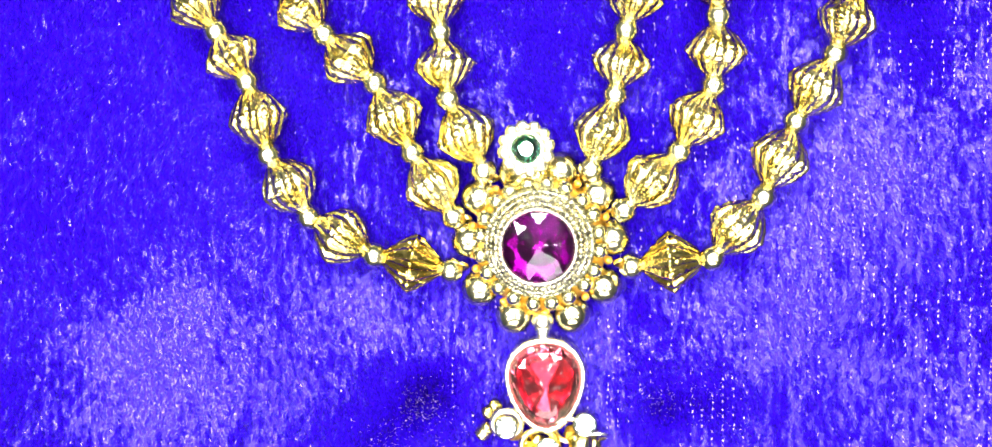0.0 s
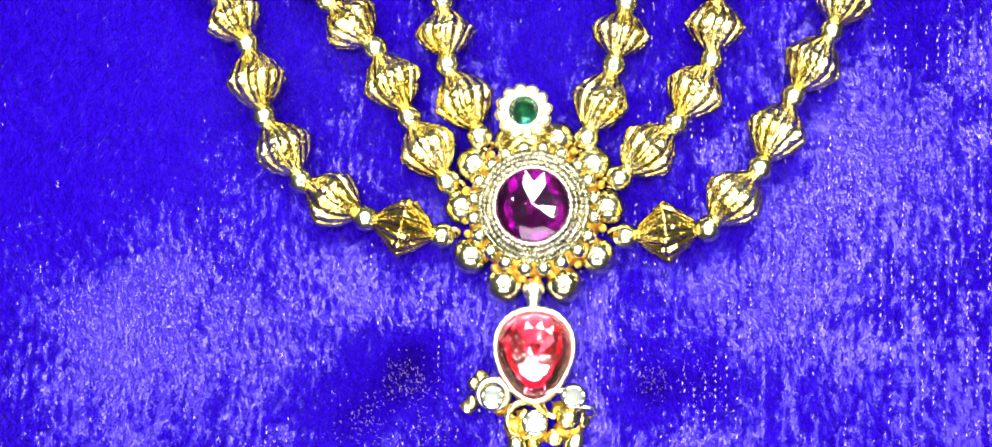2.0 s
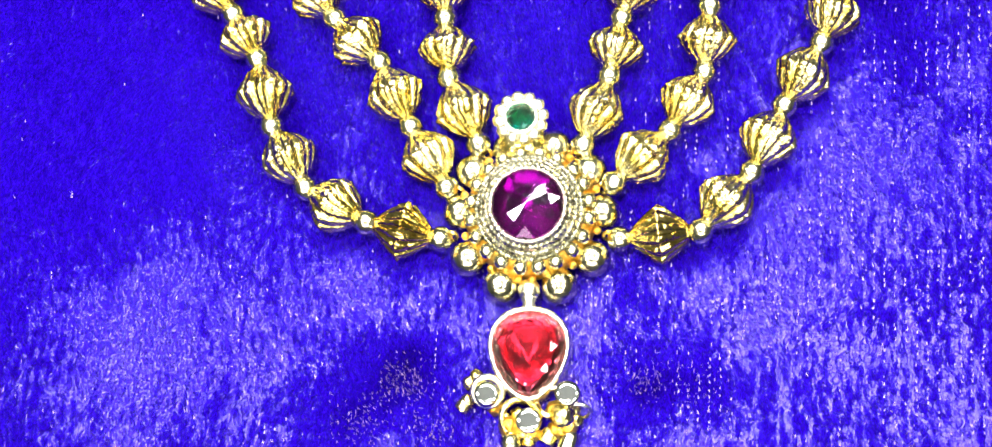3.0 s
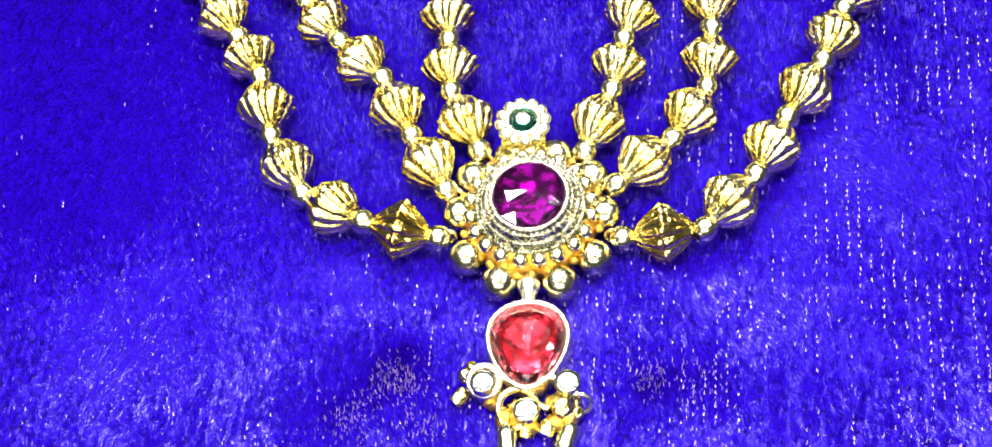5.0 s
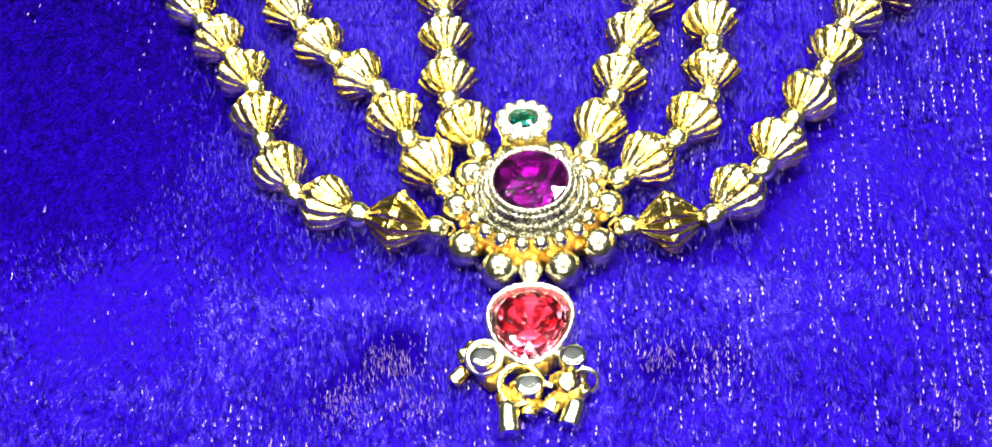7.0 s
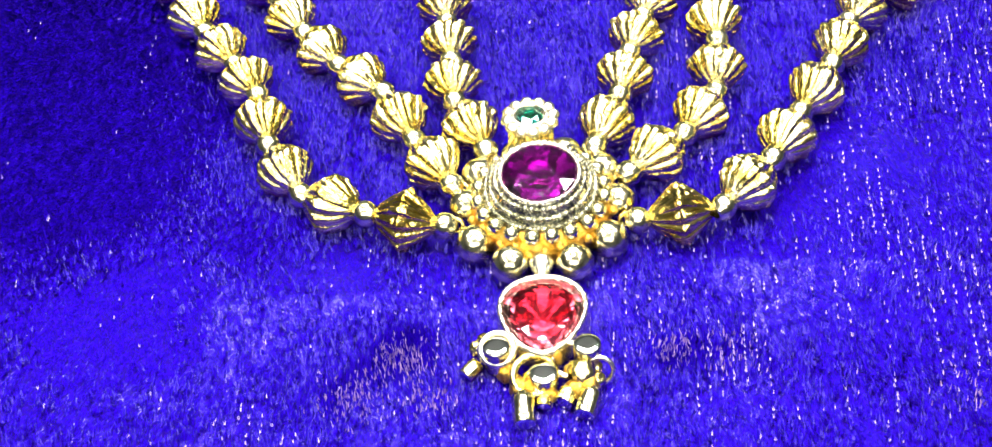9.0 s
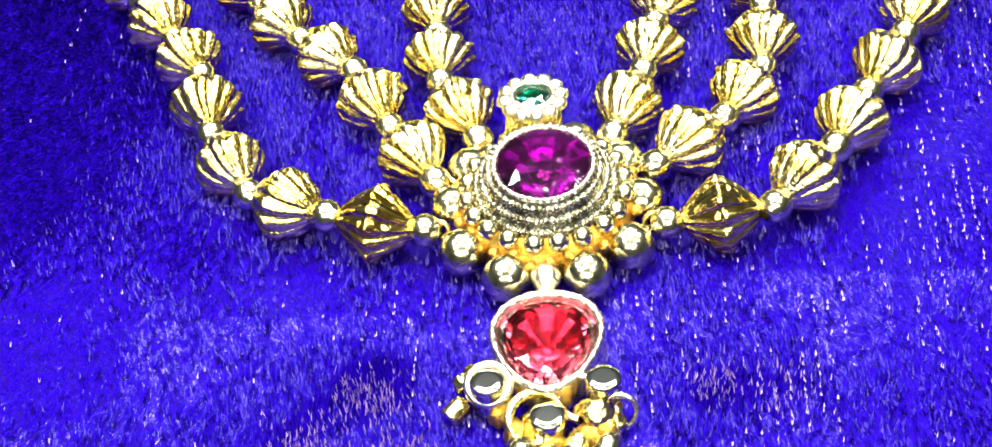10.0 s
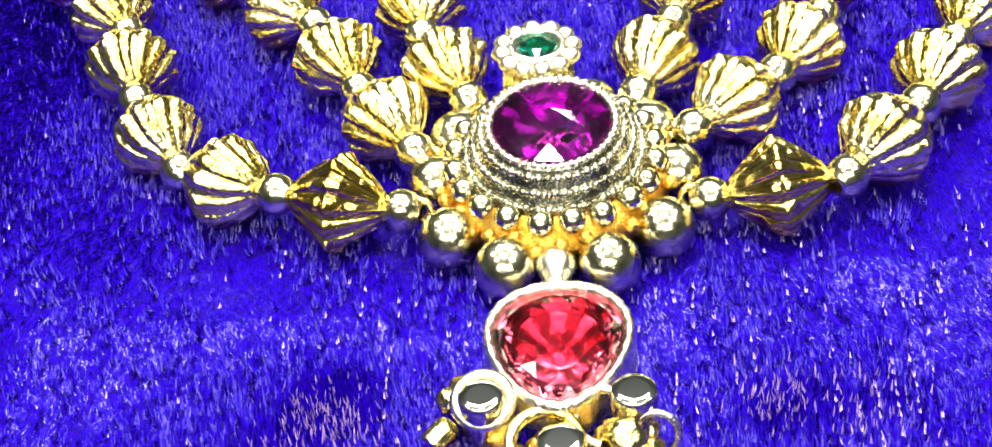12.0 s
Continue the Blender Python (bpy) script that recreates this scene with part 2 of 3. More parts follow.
tilt = np.where(combed, -79.5 + 2 * tuft, np.where(flat & ~corner, np.where(away, 82 - 4 * tuft, -80 + 8 * tuft), tilt))
tilt = np.radians(np.clip(tilt, -88, 84))
turn = 0.35 * field(x, y, 15, 4) + 0.30 * field(x, y, 2.0, 6) + rng.normal(0, 0.30, x.shape) - 0.06
lean = np.stack([np.sin(tilt) * np.sin(turn), np.sin(tilt) * np.cos(turn), np.cos(tilt)], 1)
facing = -turn + rng.normal(0, 0.45, x.shape)
side = np.stack([np.cos(facing), np.sin(facing), rng.normal(0, 0.2, x.shape)], 1)
length = 0.80 + 0.16 * rng.normal(0, 1, x.shape).clip(-1.5, 1.5)
width = 0.20 + 0.07 * rng.random(x.shape)
blades("velvet_nap", x, y, np.full(x.shape, -0.05), lean, side, length, width, pile_fibre, cloth, "short brushed violet velvet pile")

# The same pile, coarser, on the rest of the cloth.
gx, gy = np.meshgrid(np.arange(-416, 417, 1.1), np.arange(-326, 327, 1.1))
ox, oy = (gx + rng.uniform(-0.5, 0.5, gx.shape)).ravel(), (gy + rng.uniform(-0.5, 0.5, gy.shape)).ravel()
outside = (ox < -105) | (ox > 92) | (oy < -58) | (oy > 76)
ox, oy = ox[outside], oy[outside]
tilt = np.radians(np.clip(52 - 12 * field(ox, oy, 22, 1) + 12 * rng.normal(0, 1, ox.shape), 5, 80))
turn = 0.35 * field(ox, oy, 15, 4) + rng.normal(0, 0.3, ox.shape)
lean = np.stack([np.sin(tilt) * np.sin(turn), np.sin(tilt) * np.cos(turn), np.cos(tilt)], 1)
side = np.stack([np.cos(turn), -np.sin(turn), rng.normal(0, 0.35, ox.shape)], 1)
blades("velvet_nap", ox, oy, np.full(ox.shape, -0.05), lean, side, np.full(ox.shape, 1.5), np.full(ox.shape, 1.9), pile_fibre, cloth, "short brushed violet velvet pile")

# Pale stitches of the ground fabric in rows down the cloth, showing here and there.
rows = np.arange(-104, 91, 1.5)
sx, sy = np.meshgrid(rows, np.arange(-57, 75, 1.05))
sx = (sx + 0.045 * (sy) + rng.normal(0, 0.07, sx.shape)).ravel()
sy = (sy + rng.uniform(-0.32, 0.32, sy.shape)).ravel()
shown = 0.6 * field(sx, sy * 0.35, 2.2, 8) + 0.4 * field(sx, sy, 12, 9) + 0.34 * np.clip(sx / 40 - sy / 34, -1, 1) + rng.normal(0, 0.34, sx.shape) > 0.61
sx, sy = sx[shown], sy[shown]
for copy in range(3):
    jx, jy = rng.normal(0, 0.05, sx.shape), rng.normal(0, 0.07, sx.shape)
    ang = rng.normal(0, 0.4, sx.shape)
    up = np.stack([np.sin(ang) * 0.5, 0.78 * np.ones_like(ang), 0.48 * np.ones_like(ang)], 1)
    across = np.stack([np.cos(ang), np.sin(ang), rng.normal(0, 0.3, sx.shape)], 1)
    if copy == 0:
        allx, ally, allu, alla = [], [], [], []
    allx.append(sx + jx), ally.append(sy + jy), allu.append(up), alla.append(across)
allx, ally = np.concatenate(allx), np.concatenate(ally)
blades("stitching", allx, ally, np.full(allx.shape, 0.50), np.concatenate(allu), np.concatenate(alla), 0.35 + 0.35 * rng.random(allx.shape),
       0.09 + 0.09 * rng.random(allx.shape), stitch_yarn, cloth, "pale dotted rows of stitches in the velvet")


# Pale fibres that stand up in brushed patches; their colour imitates the pile's sparkle.
tx, ty = [], []
for bx, by, reach, count in ((-18, -24, 3.5, 210), (-24, -30, 3.5, 150), (-14, -31, 3, 80), (17, -24, 3, 120), (24, -25, 3, 60), (52, -33, 3, 40)):
    tx.append(bx + reach * rng.normal(0, 0.6, count)), ty.append(by + reach * rng.normal(0, 0.6, count))
tx, ty = np.concatenate(tx), np.concatenate(ty)
ta = rng.normal(0, 0.16, tx.shape)
blades("sparkle_nap", tx, ty, np.full(tx.shape, 0.0), np.stack([ta, rng.normal(0.18, 0.15, tx.shape), np.ones(tx.shape)], 1),
       np.stack([np.ones(tx.shape), rng.normal(0, 0.3, tx.shape), np.zeros(tx.shape)], 1), 0.9 + 0.25 * rng.random(tx.shape), np.full(tx.shape, 0.22), sparkle_yarn, cloth,
       "pale upright fibres, sparkle of the brushed pile put into their colour")


# ---------------------------------------------------------------- necklace
necklace = tagged(new("necklace"), "gold-plated bead necklace with jewelled pendant lying on violet velvet", "necklace")

FLUTES = 13


def turned_mesh(name, segs, rings_n, reach, mat):
    """A closed shape round the z axis: reach(u, i) gives radius and turn, u from -1 to 1."""
    bm = bmesh.new()
    rings = []
    for k in range(rings_n + 1):
        u = -1 + 2 * k / rings_n
        u = math.copysign(abs(u) ** 1.15, u)
        ring = []
        for i in range(segs):
            q, twist = reach(u, i)
            a = 2 * math.pi * i / segs + twist
            ring.append(bm.verts.new((q * math.cos(a) * MM, q * math.sin(a) * MM, 3.95 * u * MM)))
        rings.append(ring)
    for lo, hi in zip(rings, rings[1:]):
        for i in range(segs):
            j = (i + 1) % segs
            bm.faces.new((lo[i], lo[j], hi[j], hi[i]))
    bm.faces.new(rings[0][::-1]), bm.faces.new(rings[-1])
    me = bpy.data.meshes.new(name)
    bm.to_mesh(me)
    bm.free()
    me.materials.append(mat)
    me.shade_smooth()
    return me


def bead_mesh(seed, mat, sharp=0.0):
    """A fluted double cone: full, dented lobes parted by narrow grooves with a fine raised line; sharp gives it a keener waist."""
    per = 12
    uneven = random.Random(seed)
    lobe = [uneven.uniform(0.96, 1.03) for _ in range(FLUTES)]
    dents = [[(uneven.uniform(-0.8, 0.8), uneven.uniform(0.05, 0.12), uneven.uniform(-0.09, 0.06)) for _ in range(6)] for _ in range(FLUTES)]
    shape = [0.30, 0.0, 0.45, 0.70, 0.86, 0.96, 1.0, 0.98, 0.92, 0.80, 0.56, 0.10]
    lag = uneven.uniform(-0.10, 0.14)

    def reach(u, i):
        h = abs(u)
        r = 1.20 + (3.10 + 0.25 * sharp) * (1 - h ** (1.55 - 0.42 * sharp)) ** (0.88 + 0.04 * sharp)
        cut = (0.115 + 0.05 * sharp) * min(1.0, (1 - h) * 2.2 + 0.25)
        f = i // per
        swell = shape[i % per]
        knob = 0.025 * math.exp(-(h / 0.16) ** 2) * swell * (1 - sharp)
        dent = sum(d * math.exp(-((u - at) / w) ** 2) for at, w, d in dents[f])
        q = r * (1 - cut * (1 - swell)) * (1 + (lobe[f] - 1) * swell * (1 - h)) * (1 + dent * swell) * (1 + knob)
        return q, lag * math.sin(2.4 * u)

    return turned_mesh("fluted_bead", FLUTES * per, 40, reach, mat)


def spacer_mesh():
    bm = bmesh.new()
    lathe(bm, [(0.6, -1.74), (1.0, -1.68)] + [(1.88 * math.cos(a), 1.86 * math.sin(a)) for a in (math.radians(d) for d in range(-56, 57, 14))]
          + [(1.0, 1.68), (0.6, 1.74), (0, 1.5)], 22, Matrix.Scale(MM, 4))
    me = bpy.data.meshes.new("spacer_ball")
    bmesh.ops.recalc_face_normals(bm, faces=bm.faces)
    bm.to_mesh(me)
    bm.free()
    me.materials.append(pale_gold)
    me.shade_smooth()
    return me


BEADS, SPACER = [bead_mesh(n, gold) for n in range(6)], spacer_mesh()
# The two beads whose dim reflections are coloured in.
POINTED = [bead_mesh(n, dim_gold, 1.0) for n in (11, 12)]

# Spacer places (mm) of each strand from the pendant outwards.
STRANDS = [
    [(-12.8, -3.9, 3.9), (-23.6, -1.4, 4.4), (-33.1, 4.3, 2.9), (-38.4, 13.5, 4.0), (-41.0, 24.1, 4.3), (-45.2, 31.4, 4.3), (-50.8, 39.5, 4.3), (-55.6, 49.0, 4.3), (-60.5, 58.5, 4.3), (-66, 67.5, 4.3)],
    [(-12.1, 3.8, 3.9), (-17.6, 13.1, 4.0), (-22.5, 23.2, 4.5), (-29.6, 30.4, 4.0), (-35.4, 38.2, 4.2), (-40.4, 46.8, 4.3), (-45.4, 55.8, 4.3), (-50.7, 64.8, 4.3)],
    [(-7.5, 10.3, 4.2), (-12.1, 20.6, 4.3), (-12.9, 30.0, 4.1), (-13.7, 39.0, 4.2), (-14.8, 48.3, 4.3), (-16.0, 58.2, 4.3), (-17.5, 68.1, 4.3)],
    [(7.7, 9.9, 4.1), (11.5, 20.2, 4.4), (13.3, 29.2, 4.5), (15.6, 37.9, 4.3), (18.5, 46.0, 4.3), (21.5, 55.5, 4.3), (25.0, 65.0, 4.3)],
    [(12.2, 4.0, 4.5), (20.2, 11.9, 4.0), (25.3, 21.0, 3.4), (26.2, 30.6, 5.0), (26.0, 40.6, 4.4), (27.4, 50.6, 4.3), (30.0, 60.6, 4.3)],
    [(13.0, -4.1, 3.5), (24.4, -3.2, 4.4), (31.7, 5.2, 4.8), (36.6, 15.6, 3.6), (42.1, 24.7, 4.5), (45.7, 34.0, 4.4), (50.4, 40.8, 4.3), (58.5, 44.2, 4.3), (66.5, 50.6, 4.3), (74, 58.6, 4.3)],
]
spin = random.Random(3)
for places in STRANDS:
    bm = bmesh.new()
    pts = [Vector(p) * MM for p in places]
    for a, b in zip(pts, pts[1:]):
        m = along(a, b)
        h = (b - a).length / 2
        lathe(bm, [(0, -h), (0.0004, -h), (0.0004, h), (0, h)], 8, m)
    strand = part("strand", bm, cord, necklace, "thin golden cord strung with fluted beads and small balls")
    for a, b in zip(pts, pts[1:]):
        o = link_mesh("spacer_ball", SPACER, None, strand)
        o.matrix_local = along(a - (b - a) * 0.01, a + (b - a) * 0.01, spin.uniform(0, 6))
        if a is pts[0] and places[0][1] < 0:
            o = link_mesh("fluted_bead", POINTED[places[0][0] > 0], None, strand, "pointed fluted gold bead, its dark reflections put into the colour")
        else:
            o = link_mesh("fluted_bead", BEADS[spin.randrange(6)], None, strand)
        m = along(a, b, spin.uniform(0, 6))
        squeeze = min(1.04, max(0.80, ((b - a).length / MM - 2.75) / 7.9))
        o.matrix_local = m @ Matrix.Diagonal((1, 1, squeeze, 1))
    o = link_mesh("spacer_ball", SPACER, None, strand)
    o.matrix_local = along(pts[-1] - (pts[-1] - pts[-2]) * 0.01, pts[-1], 0)

# ---- the round pendant
PX, PY = 0.25, -0.35
C = Matrix.Translation((PX * MM, PY * MM, 0)) @ Matrix.Scale(MM, 4)
# The dome and its stone lean a little to the drop.
D = C @ Matrix.Translation((0, 0, 7)) @ Matrix.Rotation(math.radians(5), 4, "X") @ Matrix.Translation((0, 0, -7))
bm = bmesh.new()
lathe(bm, [(0, 0.3), (8.2, 0.3), (8.7, 0.9), (8.8, 2.0), (9.5, 2.9), (9.5, 3.9), (9.0, 4.6), (8.3, 5.3), (7.5, 5.8), (0, 5.9)], 80, C, lambda a: 1 + 0.012 * math.sin(20 * a) + 0.006 * math.sin(47 * a))
pendant = part("pendant_base", bm, deep_gold, necklace, "round domed gold pendant base with a rough orange-gold ground")

bm = bmesh.new()
ball(bm, 2.62, Matrix.Scale(MM, 4), 28, 18)
dome_bm = bmesh.new()
lathe(dome_bm, [(8.05, 5.2), (7.8, 6.1), (7.35, 6.9), (7.1, 7.5), (6.6, 8.0), (6.4, 8.6), (5.9, 9.1), (5.7, 9.6), (5.35, 9.95), (5.0, 9.9), (4.86, 9.4), (4.4, 8.7), (0, 7.3)], 80, D)
part("dome", dome_bm, antique, pendant, "silvery gold stepped dome round the stone")
first = None
for k, (turned, far) in enumerate(((2, 10.2), (38.5, 10.6), (73, 10.7), (108, 10.5), (142, 10.9), (176.5, 10.3), (215, 11.0), (247.5, 11.2), (291.5, 11.2), (323.5, 10.9))):
    a = math.radians(turned)
    m = Matrix.Translation(((far * math.cos(a) + PX) * MM, (far * math.sin(a) + PY) * MM, 3.0 * MM))
    if first is None:
        first = part("large_ball", bm, pale_gold, pendant, "polished pale-gold ball")
        first.matrix_local = m
    else:
        again(first, m @ Matrix.Rotation(k * 1.3, 4, "X"))
bm = bmesh.new()
ball(bm, 1.14, Matrix.Scale(MM, 4), 20, 12)
first = None
for k in range(20):
    a = math.radians(18 * k + 9 + spin.uniform(-1.2, 1.2))
    m = Matrix.Translation(((8.5 * math.cos(a) + PX) * MM, (8.5 * math.sin(a) + PY) * MM, (5.95 + spin.uniform(-0.15, 0.15)) * MM))
    if first is None:
        first = part("small_ball", bm, pale_gold, pendant, "small pale-gold ball")
        first.matrix_local = m
    else:
        again(first, m)
bm = bmesh.new()
ball(bm, 0.62, Matrix.Scale(MM, 4), 12, 8)
first = None
for k in range(30):
    a = math.radians(12 * k + 20)
    rr, zz = ((9.9, 4.6), (9.3, 4.7), (9.8, 3.9))[k % 3]
    m = Matrix.Translation(((rr * math.cos(a) + PX) * MM, (rr * math.sin(a) + PY) * MM, zz * MM))
    if first is None:
        first = part("granule", bm, deep_gold, pendant, "tiny orange-gold granule")
        first.matrix_local = m
    else:
        again(first, m)


def grain_ring(count, radius, height, size, mat, label, tall=1.0):
    """A ring of cast grains on a fine wire."""
    bm = bmesh.new()
    torus(bm, radius, size * 0.55, D @ Matrix.Translation((0, 0, height)), 72, 8)
    for k in range(count):
        a = 2 * math.pi * k / count + spin.uniform(-0.012, 0.012)
        m = D @ Matrix.Translation((radius * math.cos(a), radius * math.sin(a), height + spin.uniform(-0.03, 0.03))) @ Matrix.Rotation(a, 4, "Z") @ Matrix.Rotation(math.radians(-40), 4, "Y")
        ball(bm, size, m @ Matrix.Diagonal((tall, 1, 1, 1)), 10, 6)
    return part("grain_ring", bm, mat, pendant, label)


grain_ring(50, 7.42, 6.95, 0.47, antique, "ring of tiny silvery gold grains")
grain_ring(48, 6.72, 8.05, 0.44, antique, "ring of tiny silvery gold grains")
grain_ring(46, 6.00, 9.10, 0.42, antique, "ring of tiny silvery gold grains")
grain_ring(44, 5.25, 9.80, 0.34, bright_metal, "ring of whitish prong grains round the stone", 1.4)


def round_stone(bm, radius, girdle, top, bottom, n, m, break_at=0.55, table=0.0, rise=0.62):
    """A faceted round stone with crown and pavilion."""
    def ring(r, z, off):
        return [bm.verts.new(m @ Vector((r * math.cos(2 * math.pi * (k + off) / n), r * math.sin(2 * math.pi * (k + off) / n), z))) for k in range(n)]
    g0, g1 = ring(radius, girdle - 0.08 * radius, 0), ring(radius, girdle, 0)
    mid = ring(radius * break_at, girdle + (top - girdle) * (rise if not table else 0.8), 0.5)
    low = ring(radius * 0.5, girdle + (bottom - girdle) * 0.55, 0.5)
    tip = bm.verts.new(m @ Vector((0, 0, bottom)))
    for k in range(n):
        j = (k + 1) % n
        bm.faces.new((g0[k], g0[j], g1[j], g1[k]))
        bm.faces.new((g1[k], g1[j], mid[k])), bm.faces.new((g1[j], mid[j], mid[k]))
        bm.faces.new((g0[j], g0[k], low[k])), bm.faces.new((g0[j], low[k], low[j]))
        bm.faces.new((low[j], low[k], tip))
    if table:
        bm.faces.new(mid)
    else:
        top_v = bm.verts.new(m @ Vector((0, 0, top)))
        for k in range(n):
            bm.faces.new((mid[k], mid[(k + 1) % n], top_v))
    return bm




def star_cone(bm, radius, rim, tip, n, m, uneven):
    """A cone of flat sectors, tilted in turn, as on the back of a cut stone."""
    end = bm.verts.new(m @ Vector((0, 0, tip)))
    for k in range(n):
        a0, a1 = 2 * math.pi * k / n, 2 * math.pi * (k + 1) / n
        lift = uneven if k % 2 else -uneven
        p, q = [bm.verts.new(m @ Vector((radius * math.cos(a), radius * math.sin(a), rim + d))) for a, d in ((a0, lift), (a1, -0.6 * lift))]
        bm.faces.new((end, p, q))
    return bm


part("foil_cup", star_cone(bmesh.new(), 4.8, 9.15, 7.45, 14, D @ Matrix.Rotation(math.radians(20), 4, "Z"), 0.32), foil, pendant, "mirror foil behind the stone", smooth=False)
bm = bmesh.new()
round_stone(bm, 4.95, 9.95, 11.46, 7.75, 12, D @ Matrix.Rotation(math.radians(11), 4, "Z"), 0.66, rise=0.40)
part("round_stone", bm, magenta_glass, pendant, "round faceted magenta glass stone", smooth=False)

# ---- the little flower above the stone
F = Matrix.Translation((-1.08 * MM, 13.1 * MM, -0.45 * MM)) @ Matrix.Scale(MM, 4)
bm = bmesh.new()
lathe(bm, [(0, 1.6), (2.9, 1.6), (3.05, 2.2), (3.05, 7.2), (2.9, 7.75), (1.9, 7.85), (0, 7.2)], 40, F, lambda a: 1 + 0.02 * math.sin(9 * a))
box(bm, -4.2 * MM, 2.1 * MM, 7.0 * MM, 12.6 * MM, 1.9 * MM, 6.2 * MM)
flower = part("flower_setting", bm, gold, necklace, "small gold flower setting with scalloped petals")
bm = bmesh.new()
ball(bm, 0.98, Matrix.Scale(MM, 4), 18, 12, 0.8)
first = None
for k in range(12):
    a = math.radians(30 * k + 8)
    m = F @ Matrix.Translation((3.15 * math.cos(a), 3.15 * math.sin(a), 7.85)) @ Matrix.Scale(1000, 4)
    m = Matrix.Translation(m.translation)
    if first is None:
        first = part("petal", bm, bright_metal, flower, "rounded whitish gold petal")
        first.matrix_local = m
    else:
        again(first, m)
bm = bmesh.new()
lathe(bm, [(2.85, 7.5), (2.75, 8.3), (2.45, 8.6), (2.1, 8.55), (1.9, 8.1), (1.85, 7.5)], 36, F, lambda a: 1 + 0.035 * math.sin(16 * a))
part("stone_rim", bm, bright_metal, flower, "bright crimped rim")
bm = bmesh.new()
lathe(bm, [(1.88, 7.9), (1.2, 7.35), (0, 7.1)], 24, F)
part("foil_cup", bm, foil, flower, smooth=False)
bm = bmesh.new()
round_stone(bm, 1.84, 8.1, 8.65, 7.3, 8, F, 0.58, 1.0)
part("green_stone", bm, green_glass, flower, "tiny round green glass stone", smooth=False)

# ---- link to the drop
bm = bmesh.new()
ball(bm, 1.62, Matrix.Translation((0.0001, -0.0115, 0.0037)) @ Matrix.Scale(MM, 4), 24, 14, 0.95)
L = along((0.0001, -0.0120, 0.0036), (0.0001, -0.0144, 0.0036)) @ Matrix.Scale(MM, 4)
lathe(bm, [(0, -1.2), (1.2, -1.2), (1.25, -0.4), (0.95, 0.2), (1.1, 0.7), (1.0, 1.3), (0, 1.3)], 20, L)
part("link", bm, bright_metal, necklace, "short bright gold barrel link")


# ---- the drop
def pear(s, z, n, point=0.22, shift=0.0, crimp=0.0):
    out = []
    for k in range(n):
        a = 2 * math.pi * k / n + shift
        x, y = 5.78 * math.sin(a) * (1 + point * math.cos(a)), 6.95 * math.cos(a)
        q = s * (1 + crimp * math.sin(36 * a))
        out.append(Vector((x * q + 0.2, y * q - 20.75, z + 8 * crimp * math.cos(23 * a))) * MM)
    return out


def skins(bm, loops):
    rings = [[bm.verts.new(p) for p in loop] for loop in loops]
    for lo, hi in zip(rings, rings[1:]):
        for k in range(len(lo)):
            j = (k + 1) % len(lo)
            bm.faces.new((lo[k], lo[j], hi[j], hi[k]))
    return rings


bm = bmesh.new()
rings = skins(bm, [pear(s, z, 144, crimp=0.006 if z > 3 else 0.002) for s, z in ((0.93, 0.4), (1.0, 0.9), (1.015, 1.6), (0.985, 2.2), (1.0, 3.6), (0.99, 4.2), (0.955, 4.55), (0.90, 4.6), (0.86, 4.35), (0.835, 3.9), (0.82, 3.0), (0.78, 1.6))])
bm.faces.new(rings[0]), bm.faces.new(rings[-1])
drop = part("drop_bezel", bm, bright_metal, necklace, "bright gold pear-shaped bezel")
bm = bmesh.new()
rings = skins(bm, [pear(s, z, 18, 0.26, t) for s, z, t in ((0.82, 3.6, 0), (0.56, 2.75, math.pi / 18), (0.26, 2.15, 0))])
tip = bm.verts.new(Vector((0.2, -21.3, 1.75)) * MM)
for k in range(18):
    bm.faces.new((rings[-1][k], rings[-1][(k + 1) % 18], tip))
part("foil_cup", bm, foil, drop, "mirror foil behind the stone", smooth=False)
bm = bmesh.new()
NP = 16
g0, g1 = [[bm.verts.new(p) for p in pear(0.832, z, NP, 0.28)] for z in (3.75, 4.0)]
mid = [bm.verts.new(p) for p in pear(0.69, 4.75, NP, 0.28, math.pi / NP)]
tab = [bm.verts.new(p) for p in pear(0.53, 5.1, NP, 0.28)]
low = [bm.verts.new(p) for p in pear(0.55, 2.85, NP, 0.28, math.pi / NP)]
keel = bm.verts.new(Vector((0.2, -21.3, 2.15)) * MM)
for k in range(NP):
    j, i = (k + 1) % NP, (k - 1) % NP
    bm.faces.new((g0[k], g0[j], g1[j], g1[k]))
    bm.faces.new((g1[k], g1[j], mid[k])), bm.faces.new((mid[i], g1[k], mid[k]))
    bm.faces.new((mid[i], mid[k], tab[k])), bm.faces.new((tab[k], mid[k], tab[j]))
    bm.faces.new((g0[j], g0[k], low[k])), bm.faces.new((low[i], low[k], g0[k])), bm.faces.new((low[i], keel, low[k]))
bm.faces.new(tab)
part("pear_stone", bm, red_glass, drop, "faceted pinkish-red pear-shaped glass stone", smooth=False)


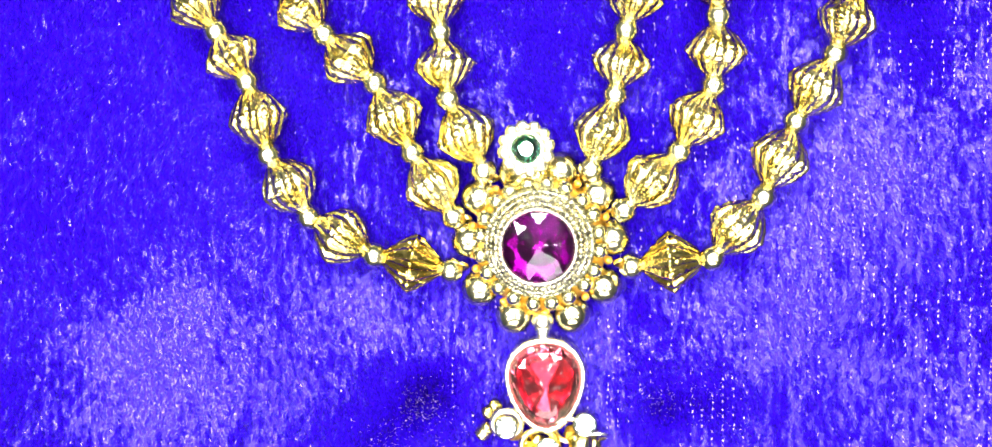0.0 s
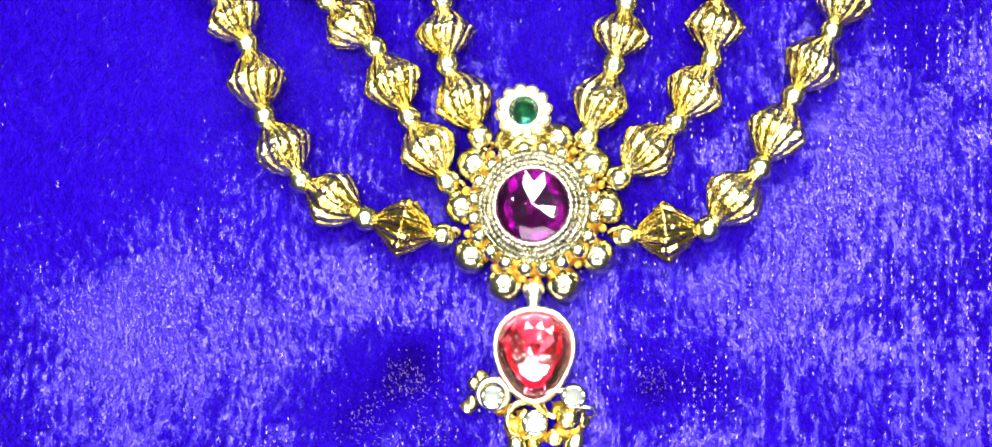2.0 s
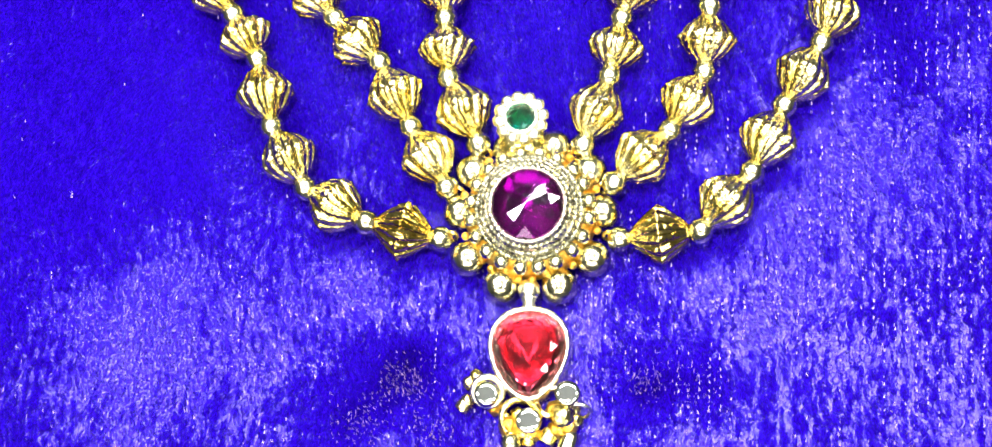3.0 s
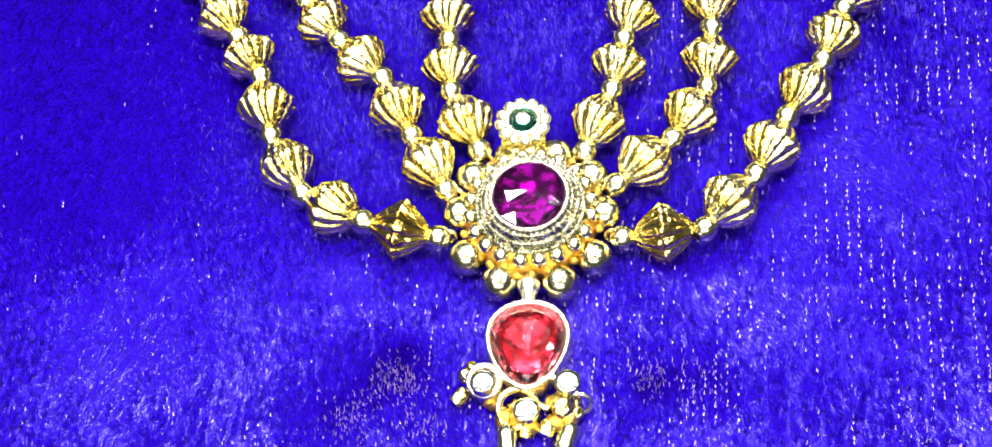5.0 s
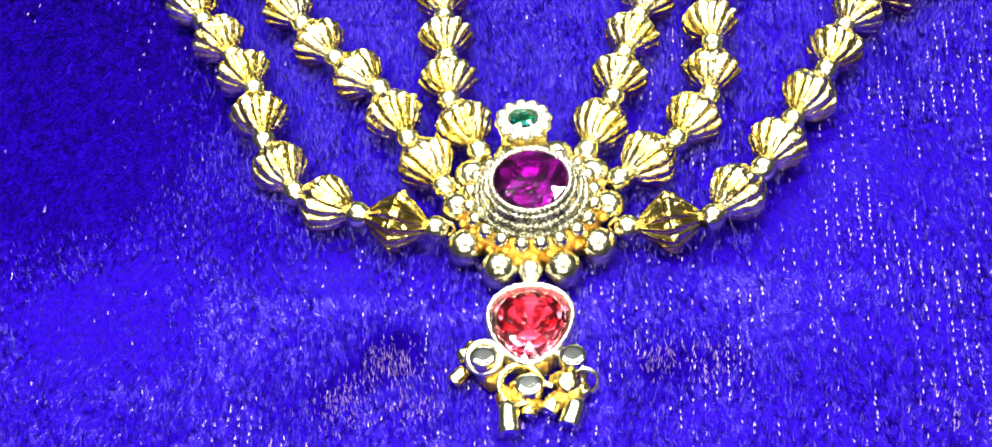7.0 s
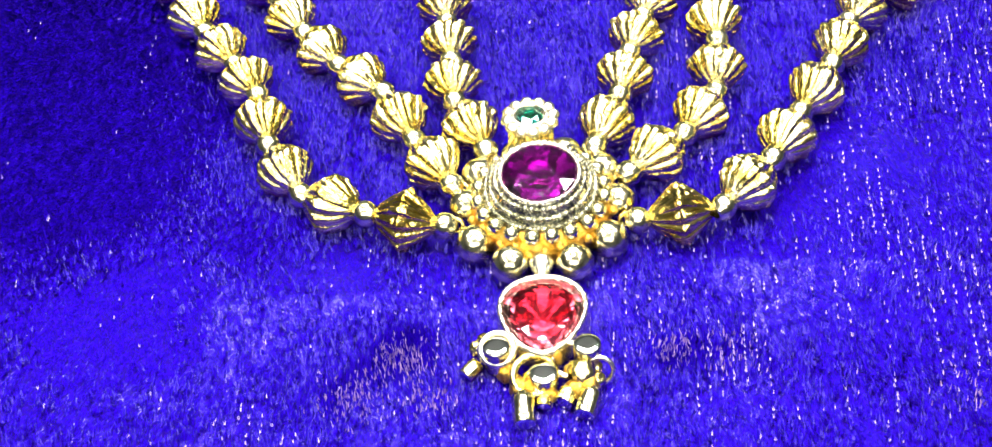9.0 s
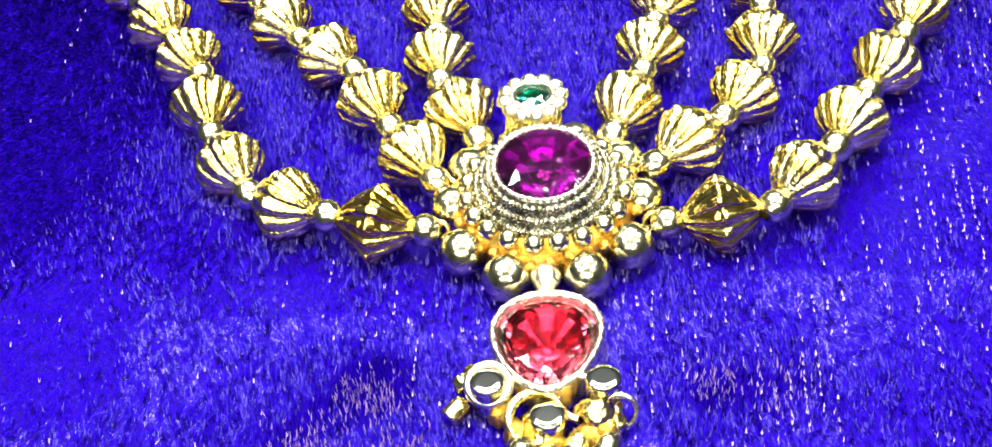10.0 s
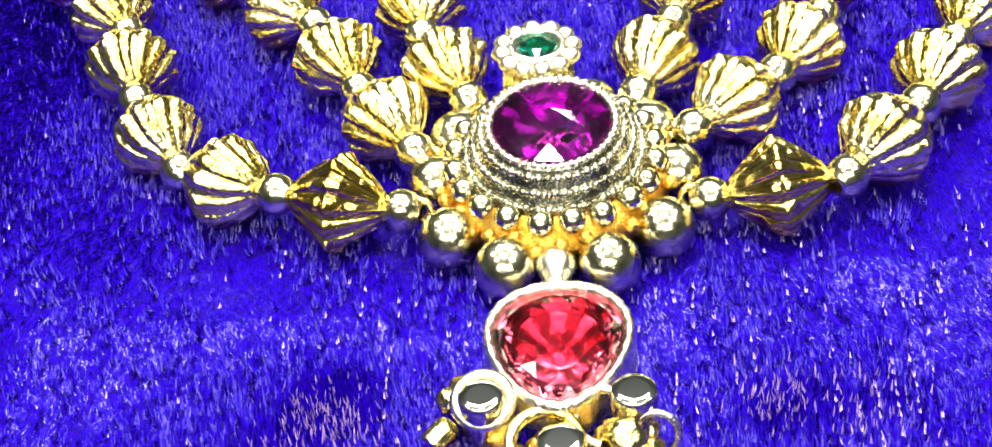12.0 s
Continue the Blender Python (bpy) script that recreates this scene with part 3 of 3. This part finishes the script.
# ---- dangles under the drop
def cap_bead(parent, foot, head, r, name="tube_bead", mat=pale_gold, label="short gold tube bead with a polished flat end"):
    """A short barrel with a polished flat end at its head."""
    foot, head = Vector(foot) * MM, Vector(head) * MM
    h = (head - foot).length / 2 / MM
    bm = bmesh.new()
    lathe(bm, [(0, -h), (r * 0.6, -h), (r * 0.92, -h + 0.25), (r, -h * 0.4), (r * 0.97, 0.0), (r, h * 0.5), (r * 0.97, h - 0.18), (r * 0.9, h), (r * 0.55, h + 0.005), (0, h + 0.01)], 24,
          along(foot, head) @ Matrix.Scale(MM, 4))
    bm.faces.ensure_lookup_table()
    for f in bm.faces[-48:]:
        f.material_index = 1
        f.smooth = False
    ob = part(name, bm, mat, parent, label)
    ob.data.materials.append(polished)
    for f in ob.data.polygons:
        f.use_smooth = True
    return ob


def jump_ring(parent, centre, normal, big, small, name="jump_ring", mat=gold):
    c, n = Vector(centre) * MM, Vector(normal)
    bm = bmesh.new()
    torus(bm, big, small, along(c - n * 1e-5, c + n * 1e-5) @ Matrix.Scale(MM, 4), 36, 10)
    return part(name, bm, mat, parent, "gold wire ring")


def nugget(parent, centre, r, seed, mat=deep_gold, name="nugget"):
    bm = bmesh.new()
    bmesh.ops.create_icosphere(bm, subdivisions=3, radius=r * MM)
    for v in bm.verts:
        v.co *= 1 + 0.28 * noise.noise(v.co * 1400 + Vector((seed * 3.1, 0, 0)))
    ob = part(name, bm, mat, parent, "lumpy yellow-gold granule")
    ob.location = Vector(centre) * MM
    return ob


west = jump_ring(necklace, (-5.5, -26.1, 4.0), (0.15, -0.35, 1), 2.05, 0.5, "dangle_ring", bright_metal)
cap_bead(west, (-5.6, -26.75, 0.9), (-5.6, -26.55, 5.1), 1.75)
nugget(west, (-4.7, -27.8, 1.5), 1.3, 1)
nugget(west, (-8.2, -24.6, 2.6), 1.05, 2, gold, "twisted_wire")
nugget(west, (-7.2, -23.7, 2.9), 1.0, 9, gold, "twisted_wire")
cap_bead(west, (-8.0, -26.5, 2.0), (-9.7, -28.3, 1.5), 1.15, "end_tube", gold)

middle = jump_ring(necklace, (-1.0, -29.6, 2.8), (0.1, -0.35, 1), 2.6, 0.52, "dangle_ring", gold)
cap_bead(middle, (0.2, -30.25, 0.6), (0.2, -30.1, 3.9), 1.85)
nugget(middle, (-2.7, -30.6, 1.6), 1.45, 3)
nugget(middle, (-1.4, -28.9, 1.7), 1.1, 4, gold)
nugget(middle, (-1.5, -30.7, 1.9), 1.25, 11)
nugget(middle, (-0.6, -31.6, 1.6), 1.1, 12, gold)
nugget(west, (-6.9, -25.2, 2.2), 1.2, 13, gold)
nugget(middle, (0.9, -31.7, 1.5), 1.0, 17)
nugget(middle, (-3.3, -29.4, 1.4), 1.0, 18, gold)
nugget(west, (-4.2, -26.6, 2.0), 1.0, 19, gold)
cap_bead(middle, (0.2, -31.6, 1.5), (0.0, -33.4, 1.2), 1.05, "end_tube", gold)
cap_bead(middle, (-2.5, -31.8, 2.1), (-2.2, -36.4, 1.6), 1.45, "end_tube", pale_gold)

east = jump_ring(necklace, (3.3, -27.4, 3.0), (-0.5, -0.3, 1), 2.1, 0.45, "dangle_ring", bright_metal)
cap_bead(east, (5.6, -26.65, 0.9), (5.7, -26.45, 4.9), 1.8)
nugget(east, (4.9, -29.3, 2.5), 1.9, 5, gold)
nugget(east, (5.6, -30.8, 2.0), 1.4, 15)
nugget(east, (6.6, -29.8, 1.7), 1.2, 16, gold)
nugget(east, (3.7, -28.3, 1.6), 1.2, 14)
nugget(east, (6.0, -28.3, 2.0), 1.4, 6, gold)
nugget(east, (4.2, -31.2, 1.7), 1.35, 7)
cap_bead(east, (3.5, -31.0, 1.6), (2.4, -33.0, 1.4), 1.3, "end_tube", gold)
cap_bead(east, (6.2, -31.3, 1.8), (5.0, -35.2, 1.5), 1.4, "end_tube", pale_gold)
jump_ring(east, (7.0, -28.6, 2.1), (1, 0.35, 0.45), 1.8, 0.32, "thin_ring", bright_metal)

# ---- lugs between the pendant and the first ball of each strand
for places in STRANDS:
    p = Vector(places[0])
    flat = Vector((p.x, p.y, 0)).normalized()
    spot = Vector((p.x, p.y, 3.4)) - flat * 1.55
    jump_ring(pendant, spot, (flat.y, -flat.x, 0.6), 0.85, 0.34, "lug", gold)
